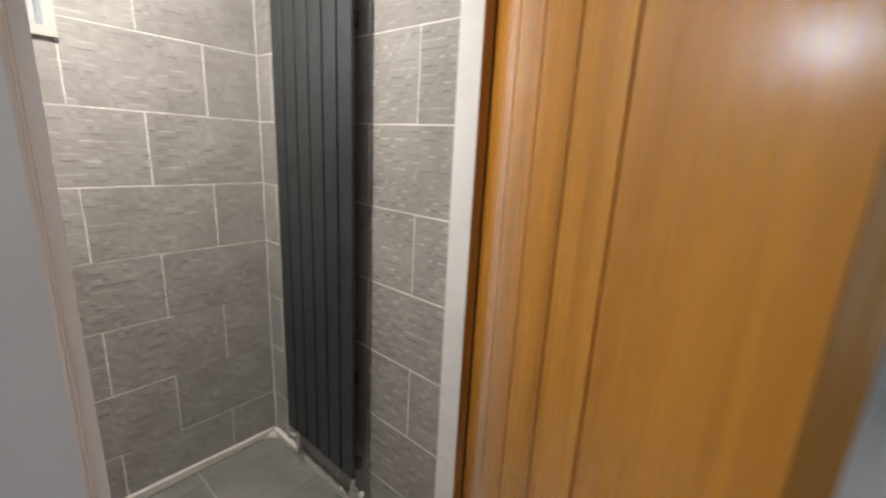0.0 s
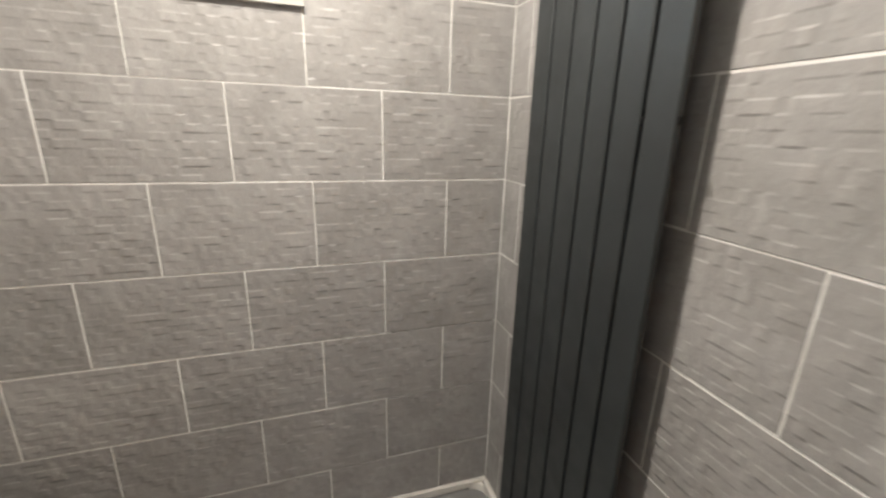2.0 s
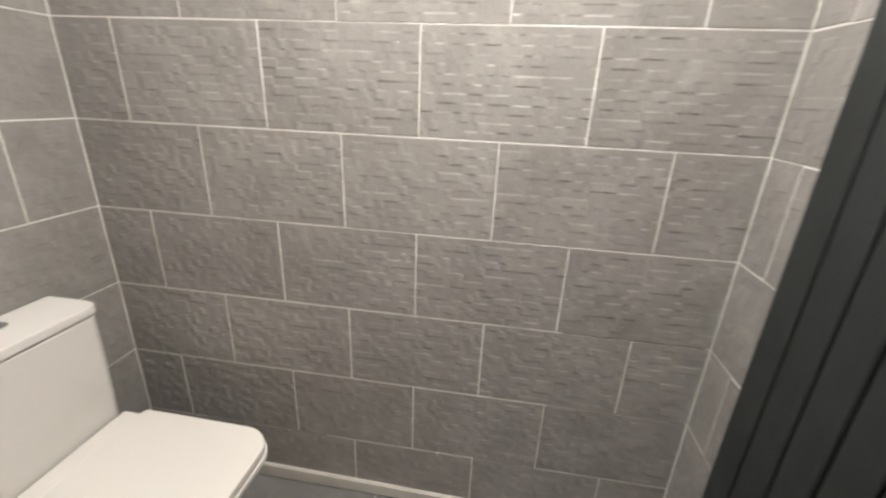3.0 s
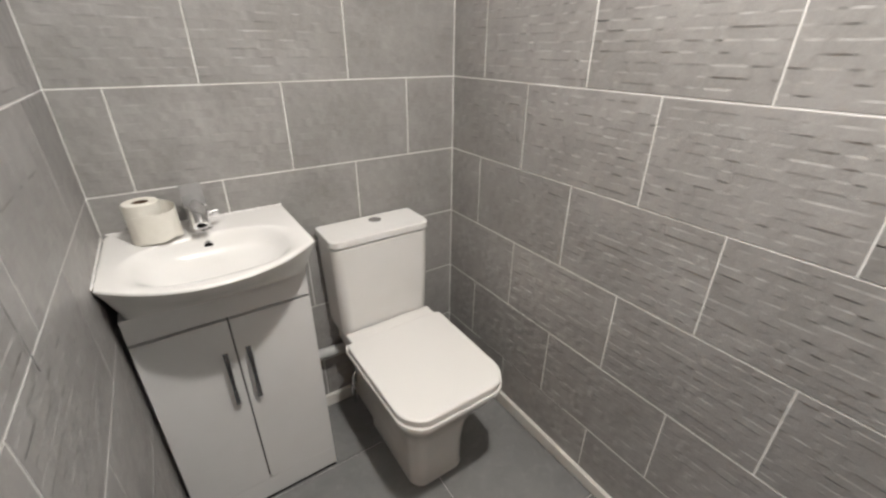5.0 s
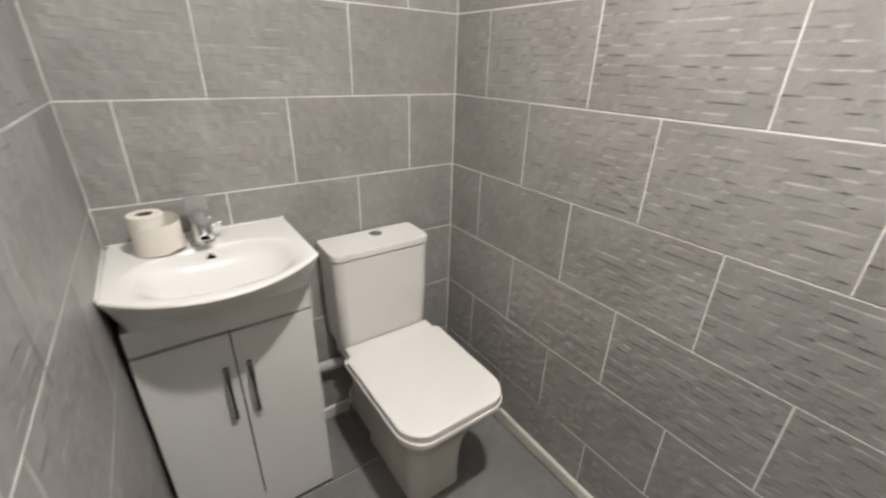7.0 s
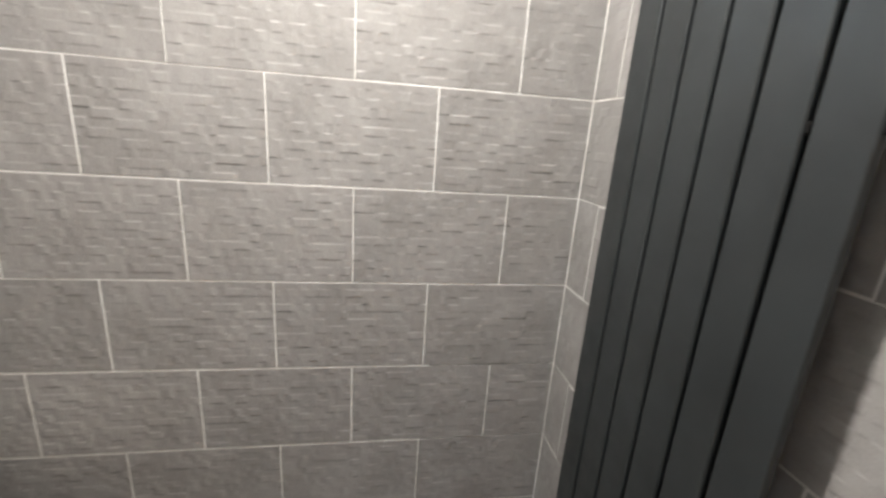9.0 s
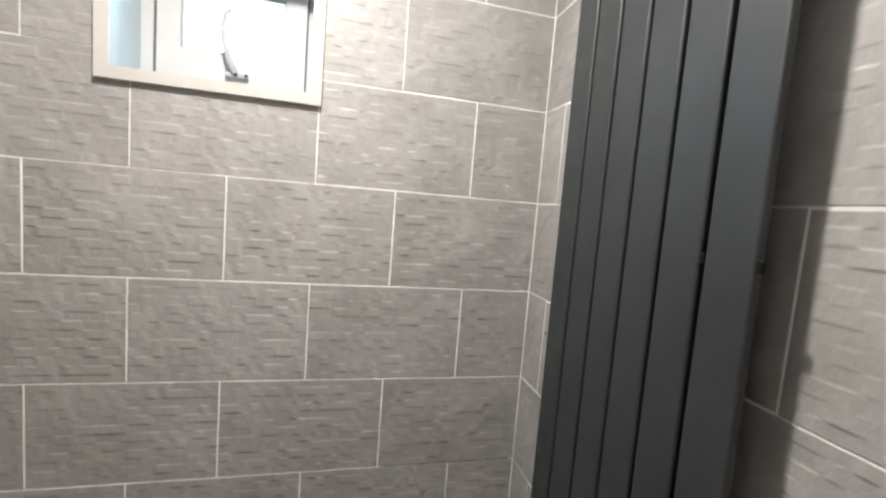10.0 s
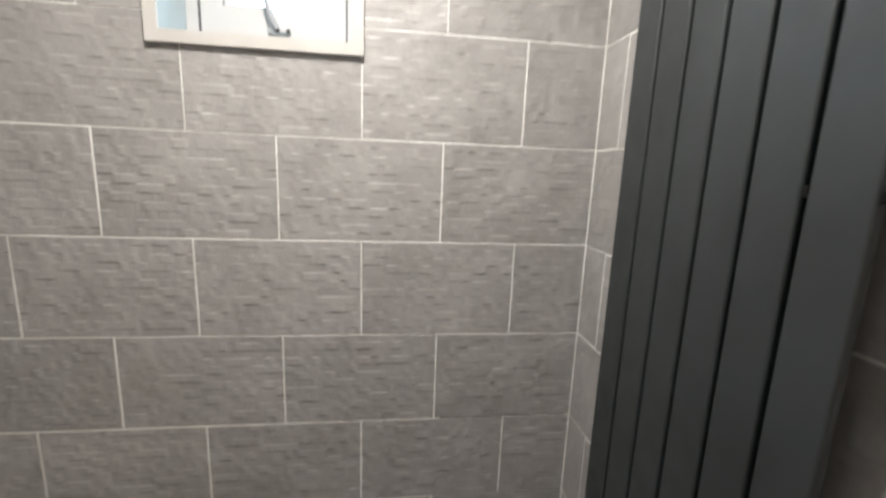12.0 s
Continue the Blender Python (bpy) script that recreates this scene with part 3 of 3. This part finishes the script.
loft(b, [circle(0.505, -0.925, z, r, 12) for z, r in ((0.0, 0.008), (0.045, 0.008), (0.05, 0.013), (0.085, 0.013), (0.09, 0.009))])
solid("water_supply_pipe", b, CHROME, "thin braided water pipe with isolation valve", "pipe")

# ---- vanity cabinet ----
vanity = thing("vanity_cabinet", (0.88, -0.83, 0), "white gloss two-door vanity cabinet under the basin", "cabinet")
VX0, VX1, VY = 0.674, 1.088, -0.697
b = bmesh.new()
box(b, VX0, VX1, SOUTH + 0.002, VY - 0.017, 0.011, 0.775, 0.001)
piece("carcass", b, VANITY, vanity)
piece("fascia", boxed(VX0, VX1, VY - 0.0165, VY, 0.7085, 0.775, 0.0015), VANITY, vanity)
piece("plinth", boxed(VX0, VX1, VY - 0.0165, VY, 0.011, 0.0872, 0.0006), VANITY, vanity)
mid = 0.882


def bow_handle(x, z0, z1):
    b = bmesh.new()
    n = 14
    loops = []
    for i in range(n + 1):
        f = i / n
        y = VY + 0.002 + 0.022 * math.sin(math.pi * f) ** 0.6
        z = z0 + (z1 - z0) * f
        w = 0.0045 + 0.002 * abs(2 * f - 1)
        loops.append([(x - w, y, z), (x + w, y, z), (x + w, y + 0.004, z), (x - w, y + 0.004, z)])
    loft(b, loops)
    return b


for x0, x1, hx in ((VX0, mid - 0.002, 0.853), (mid + 0.002, VX1, 0.909)):
    leaf = piece("door", boxed(x0, x1, VY - 0.0165, VY, 0.0880, 0.7005, 0.0008), VANITY, vanity)
    h = part("handle", bow_handle(hx, 0.428, 0.605), HANDLE, leaf, "dark chrome bow handle")
# the dark line between cabinet and floor, its shade made as a black strip
piece("foot_shade", boxed(VX0 + 0.002, VX1, SOUTH + 0.01, VY - 0.0008, 0.0002, 0.0108), BLACK, vanity, "black strip for the shade under the cabinet")
# dark sheet behind the doors gives their gaps a painted shade
piece("shadow_gap", boxed(VX0 + 0.004, VX1 - 0.004, VY - 0.0168, VY - 0.0166, 0.085, 0.71), DARK, vanity)

# ---- basin ----
basin = thing("wash_basin", (0.874, -0.8, 0.775), "white ceramic basin with a bowed front on the cabinet", "basin")
BX0, BX1, BYB, BYS, BYF = 0.647, 1.0995, -0.973, -0.661, -0.553


def basin_loop(side, back, front, z):
    """Plan loop of the basin, drawn in by the given distances."""
    x0, x1, yb = BX0 + side, BX1 - side, BYB + back
    ys, yf = BYS - front * 0.3, BYF - front
    xc, hw = (x0 + x1) / 2, (x1 - x0) / 2
    out = []
    n = 26
    for i in range(n + 1):
        f = -math.cos(math.pi * i / n)
        y = ys + (yf - ys) * (1 - abs(f) ** 2.1)
        out.append((xc - hw * f, y, z))
    m = 20
    for i in range(1, m):
        f = -math.cos(math.pi * i / m)
        out.append((xc + hw * f, yb, z))
    return out


def soft_loop(cx, cy, hx, hy, z, power, like):
    out = []
    for x, y, _ in like:
        a = math.atan2((y - bcy) / hy, (x - bcx) / hx)
        c, s = math.cos(a), math.sin(a)
        k = (abs(c) ** power + abs(s) ** power) ** (-1 / power)
        out.append((cx + hx * k * c, cy + hy * k * s, z))
    return out


bcx, bcy = 0.868, -0.715
ANGLES = [2 * math.pi * k / 168 for k in range(168)]


def rayed(loop):
    """The loop again, with its points at even angles round the bowl's middle."""
    out = []
    z = loop[0][2]
    n = len(loop)
    for a in ANGLES:
        dx, dy, best = math.cos(a), math.sin(a), None
        for i in range(n):
            x0, y0 = loop[i][0] - bcx, loop[i][1] - bcy
            x1, y1 = loop[(i + 1) % n][0] - bcx, loop[(i + 1) % n][1] - bcy
            c0, c1 = dx * y0 - dy * x0, dx * y1 - dy * x1
            if c0 * c1 <= 0 and c0 != c1:
                f = c0 / (c0 - c1)
                r = (x0 + f * (x1 - x0)) * dx + (y0 + f * (y1 - y0)) * dy
                if r > 0:
                    best = max(best or 0, r)
        out.append((bcx + best * dx, bcy + best * dy, z))
    return out


outer = [(bcx + math.cos(a), bcy + math.sin(a), 0) for a in ANGLES]
loops = [basin_loop(0.0275, 0.006, 0.128, 0.7755), basin_loop(0.0255, 0.004, 0.117, 0.785), basin_loop(0.021, 0.002, 0.093, 0.803), basin_loop(0.014, 0, 0.058, 0.828), basin_loop(0.007, 0, 0.026, 0.852), basin_loop(0.0015, 0, 0.004, 0.870), basin_loop(0, 0, 0, 0.875), basin_loop(0.0015, 0.001, 0.0015, 0.8785), basin_loop(0.004, 0.004, 0.004, 0.8803), basin_loop(0.012, 0.01, 0.012, 0.8806)]
loops = [rayed(l) for l in loops]
for hx, hy, z, p, dy in ((0.202, 0.143, 0.8803, 2.2, -0.004), (0.191, 0.134, 0.8785, 2.35, -0.005), (0.177, 0.124, 0.874, 2.6, -0.010), (0.168, 0.115, 0.866, 2.7, -0.016), (0.158, 0.106, 0.855, 2.8, -0.022), (0.146, 0.096, 0.842, 2.8, -0.027), (0.131, 0.084, 0.830, 2.8, -0.031), (0.110, 0.069, 0.820, 2.6, -0.031), (0.082, 0.050, 0.814, 2.3, -0.034), (0.05, 0.030, 0.812, 2.0, -0.035), (0.02, 0.014, 0.8115, 2.0, -0.035)):
    loops.append(soft_loop(bcx, bcy + dy, hx, hy, z, p, outer))
piece("bowl", loft(bmesh.new(), loops), CERAMIC, basin)
b = bmesh.new()
rod(b, [(0.875, -0.8475, 0.852), (0.875, -0.8405, 0.8495)], [0.0125, 0.0125], 20)
ovf = piece("overflow", b, CHROME, basin, "chrome overflow ring")
# no opening is cut: a black disc stands for the shade inside
b = bmesh.new()
rod(b, [(0.875, -0.8404, 0.8495), (0.875, -0.8394, 0.8491)], [0.0105, 0.0105], 20)
piece("overflow_hole", b, BLACK, basin, "dark overflow hole")

b = bmesh.new()
n = 40
rod(b, [(0.652 + 0.44 * i / n, SOUTH + 0.004, 0.8812 + 0.0012 * math.sin(i * 1.7) * math.sin(i * 0.6)) for i in range(n + 1)], [0.0034 + 0.0014 * math.sin(i * 2.3 + 1) for i in range(n + 1)], 8)
rod(b, [(BX1 + 0.0005, -0.955 + 0.29 * i / n, 0.8808 + 0.001 * math.sin(i * 1.3)) for i in range(n + 1)], [0.0024 + 0.0009 * math.sin(i * 1.9) for i in range(n + 1)], 8)
piece("sealant", b, GROUT, basin, "uneven white silicone bead along the tiles")

# ---- mixer tap ----
tap = thing("mixer_tap", (0.88, -0.892, 0.8805), "chrome single-lever mixer tap on the basin", "tap")
tx, ty, tz = 0.88, -0.892, 0.8808
b = loft(bmesh.new(), [circle(tx, ty + dy, tz + z, r, 22) for z, r, dy in ((0, 0.029, 0), (0.006, 0.029, 0), (0.010, 0.026, 0), (0.045, 0.025, 0.001), (0.066, 0.026, 0.002), (0.076, 0.024, 0.002), (0.082, 0.015, 0.002))])
piece("body", b, CHROME, tap)
b = bmesh.new()
rod(b, [(tx, ty + 0.004, tz + 0.064), (tx, ty + 0.032, tz + 0.058), (tx, ty + 0.056, tz + 0.044), (tx, ty + 0.068, tz + 0.033)], [0.022, 0.0215, 0.020, 0.0185], 20)
piece("spout", b, CHROME, tap)
b = bmesh.new()
rod(b, [(tx, ty + 0.0681, tz + 0.0329), (tx, ty + 0.0689, tz + 0.0321)], 0.0095, 16)
piece("aerator", b, BLACK, tap, "dark aerator")
b = boxed(-0.026, 0.026, -0.048, 0.026, -0.003, 0.003, 0.0012, 1)
bmesh.ops.transform(b, matrix=pose(tx, ty + 0.002, tz + 0.086, -34), verts=b.verts)
piece("lever", b, CHROME, tap)
b = bmesh.new()
rod(b, [(tx - 0.022, ty - 0.002, tz + 0.04), (tx - 0.034, ty - 0.002, tz + 0.04), (tx - 0.036, ty - 0.002, tz + 0.04), (tx - 0.048, ty - 0.002, tz + 0.04)], [0.006, 0.006, 0.0095, 0.0095], 14)
piece("side_knob", b, CHROME, tap)

# ---- toilet roll ----
roll = thing("toilet_roll", (0.992, -0.878, 0.8805), "part-used cream toilet roll standing on the basin", "toilet roll")
qx, qy, qz = 0.992, -0.878, 0.8808
prof = [(0.0185, 0.0), (0.0375, 0.0), (0.039, 0.003), (0.039, 0.099), (0.0375, 0.102), (0.0185, 0.102)]
loops = [[(qx + r * (1 + 0.012 * math.sin(3 * a + 1)) * math.cos(a), qy + r * (1 + 0.012 * math.sin(3 * a + 1)) * math.sin(a), qz + z) for a in [2 * math.pi * k / 36 for k in range(36)]] for r, z in prof]
b = loft(bmesh.new(), loops + [loops[0]], False, False)
bmesh.ops.remove_doubles(b, verts=b.verts, dist=1e-6)
piece("paper", b, PAPER, roll)
b = loft(bmesh.new(), [circle(qx, qy, qz + z, r, 30) for z, r in ((0.001, 0.0168), (0.001, 0.0182), (0.1, 0.0182), (0.1, 0.0168), (0.001, 0.0168))], False, False)
bmesh.ops.remove_doubles(b, verts=b.verts, dist=1e-6)
piece("core", b, CARD, roll, "brown card core")
b = bmesh.new()
loops = []
for k in range(25):
    f = k / 24
    a = radians(55 + 170 * f)
    r = 0.0398 + 0.031 * max(0.0, math.sin(math.pi * f ** 1.9)) ** 1.2
    top = 0.074 + 0.006 * f + 0.014 * f ** 3 + 0.002 * math.sin(8 * f)
    loops.append([(qx + r * math.cos(a), qy + r * math.sin(a), qz + 0.004 + 0.012 * f * math.sin(9 * f) ** 2), (qx + (r + 0.002 * math.sin(7 * f)) * math.cos(a), qy + r * math.sin(a), qz + top)])
outer_l = [[(x + 0.0008, y + 0.0008, z) for x, y, z in l] for l in loops]
loft(b, [[l[0], l[1], o[1], o[0]] for l, o in zip(loops, outer_l)])
piece("loose_sheet", b, PAPER, roll, "loose torn end of paper")

# ---- pull cord beside the east wall ----
cord = bmesh.new()
pts = []
for i in range(24):
    z = 0.965 + (CEIL - 0.04 - 0.965) * i / 23
    y = -0.28 + 0.004 * math.sin(i * 0.9) * (1 - i / 23)
    pts.append((east_x(y) - 0.004 - 0.02 * (i / 23) ** 3, y, z))
rod(cord, pts, 0.0006, 8)
solid("light_pull_cord", cord, CORD, "thin dark grey light pull cord hanging by the wall", "cord")

# ---- ceiling lamp ----
lamp = thing("ceiling_light", (LAMP_X, LAMP_Y, CEIL), "small white batten lampholder on the ceiling", "ceiling light")
b = loft(bmesh.new(), [circle(LAMP_X, LAMP_Y, CEIL - z, r, 32) for z, r in ((0.0005, 0.045), (0.012, 0.045), (0.018, 0.03), (0.05, 0.022), (0.07, 0.02))])
piece("lampholder", b, UPVC, lamp)

# ---- pieces of the walls and floor ----
def tile_mesh(w, h):
    b = boxed(0, w, -TILE_T, 0, 0, h)
    bmesh.ops.bevel(b, geom=[e for e in b.edges if all(v.co.y > -1e-6 for v in e.verts)], offset=0.0014, segments=1, affect="EDGES")
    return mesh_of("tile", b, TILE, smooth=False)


MESHES = {}


def lay(parent, m, u0, u1, z0, z1, hole=None):
    """One tile in the wall's own axes: u along, y out of the wall, z up."""
    g = GAP / 2
    a, c, d, e = u0 + g, u1 - g, z0 + g, z1 - g
    rects = [(a, c, d, e)]
    if hole and a < hole[1] and c > hole[0] and d < hole[3] and e > hole[2]:
        rects = []
        if a < hole[0]:
            rects.append((a, hole[0], d, e))
        if c > hole[1]:
            rects.append((hole[1], c, d, e))
        l, r = max(a, hole[0]), min(c, hole[1])
        if d < hole[2]:
            rects.append((l, r, d, hole[2]))
        if e > hole[3]:
            rects.append((l, r, hole[3], e))
        if not rects:
            return
        b = bmesh.new()
        for q in rects:
            box(b, q[0] - a, q[1] - a, -TILE_T, 0, q[2] - d, q[3] - d)
        me = mesh_of("tile", b, TILE, smooth=False)
    else:
        if c - a < 0.006 or e - d < 0.006:
            return
        key = (round(c - a, 4), round(e - d, 4))
        if key not in MESHES:
            MESHES[key] = tile_mesh(*key)
        me = MESHES[key]
    ob = new("tile", me)
    ob.parent = parent
    tilt = pose(0, random.uniform(-0.0001, 0.0003), 0, random.uniform(-0.04, 0.04), random.uniform(-0.08, 0.08), random.uniform(-0.04, 0.04))
    ob.matrix_basis = m @ Matrix.Translation((a, 0, d)) @ tilt


def tile_wall(parent, m, u0, u1, even, odd, top, hole=None, pitch=PITCH_U):
    k = -1
    while True:
        z0, z1 = JOINT0 + PITCH_Z * k, JOINT0 + PITCH_Z * (k + 1)
        z0, z1 = max(z0, 0.0), min(z1, top)
        if z0 >= top:
            break
        start = (odd if k % 2 else even)
        joint = start + math.floor((u0 - start) / pitch) * pitch
        while joint < u1:
            a, c = max(joint, u0), min(joint + pitch, u1)
            if c - a > 0.012:
                lay(parent, m, a, c, z0, z1, hole)
            joint += pitch
        k += 1


# matrices take (u, out, up) to the world
tile_wall(wall_west, Matrix(((0, 1, 0, 0), (-1, 0, 0, 0), (0, 0, 1, 0), (0, 0, 0, 1))), -NORTH, -SOUTH, 0.0, 0.201, CEIL, (-WIN_Y1 + 0.012, -WIN_Y0 - 0.012, WIN_Z0 + 0.012, WIN_Z1 - 0.012))
# its rows fall by about a centimetre towards the doorway
tile_wall(wall_north, Matrix(((-1, 0, 0, 0), (0, -1, 0, NORTH), (0.0125, 0, 1, 0), (0, 0, 0, 1))), -1.099, 0.0, -0.701, -0.909, CEIL)
tile_wall(wall_south, Matrix(((1, 0, 0, 0), (0, 1, 0, SOUTH), (0, 0, 1, 0), (0, 0, 0, 1))), 0.0, EAST_S, 0.393, 0.192, CEIL, pitch=0.4035)
ea = math.atan2(EAST_N - EAST_S, -SOUTH)
eu = Vector((math.sin(ea), math.cos(ea), 0))
eo = Vector((-math.cos(ea), math.sin(ea), 0))
em = Matrix(((eu.x, eo.x, 0, EAST_S), (eu.y, eo.y, 0, SOUTH), (0, 0, 1, 0), (0, 0, 0, 1)))
tile_wall(wall_east, em, 0.0, -SOUTH - 0.0845, 0.423, 0.226, CEIL)

# joints left without white grout
def bare(parent, x0, x1, y0, y1, z0, z1):
    ob = new("unfilled_joint", mesh_of("unfilled_joint", boxed(x0, x1, y0, y1, z0, z1), BARE, False))
    ob.parent = parent


for k, y0, y1 in ((1, 0.405, 0.795), (2, 0.42, 0.79), (0, 0.205, 0.40), (0, -0.75, -0.3)):
    z = JOINT0 + PITCH_Z * k
    bare(wall_west, -0.004, -0.0004, y0, y1, z - GAP / 2, z + GAP / 2)

# floor tiles
FP_X, FP_Y = 0.60, 0.5655
made = {}
j = 0
y = -0.691 - FP_Y
while y < NORTH:
    x = (0.4 if j % 2 else 0.7) - 2 * FP_X
    while x < HALL_X + 0.02:
        a, c = max(x, 0.0), min(x + FP_X, HALL_X + 0.015)
        d, e = max(y, SOUTH), min(y + FP_Y, NORTH)
        if c - a > 0.02 and e - d > 0.02:
            b = boxed(0.0015, c - a - 0.0015, 0.0015, e - d - 0.0015, -0.003, 0.0)
            bmesh.ops.bevel(b, geom=[q for q in b.edges if all(v.co.z > -1e-6 for v in q.verts)], offset=0.001, segments=1, affect="EDGES")
            ob = new("floor_tile", mesh_of("floor_tile", b, FLOOR_TILE, False))
            ob.parent = floor
            ob.location = (a, d, 0)
        x += FP_X
    y += FP_Y
    j += 1
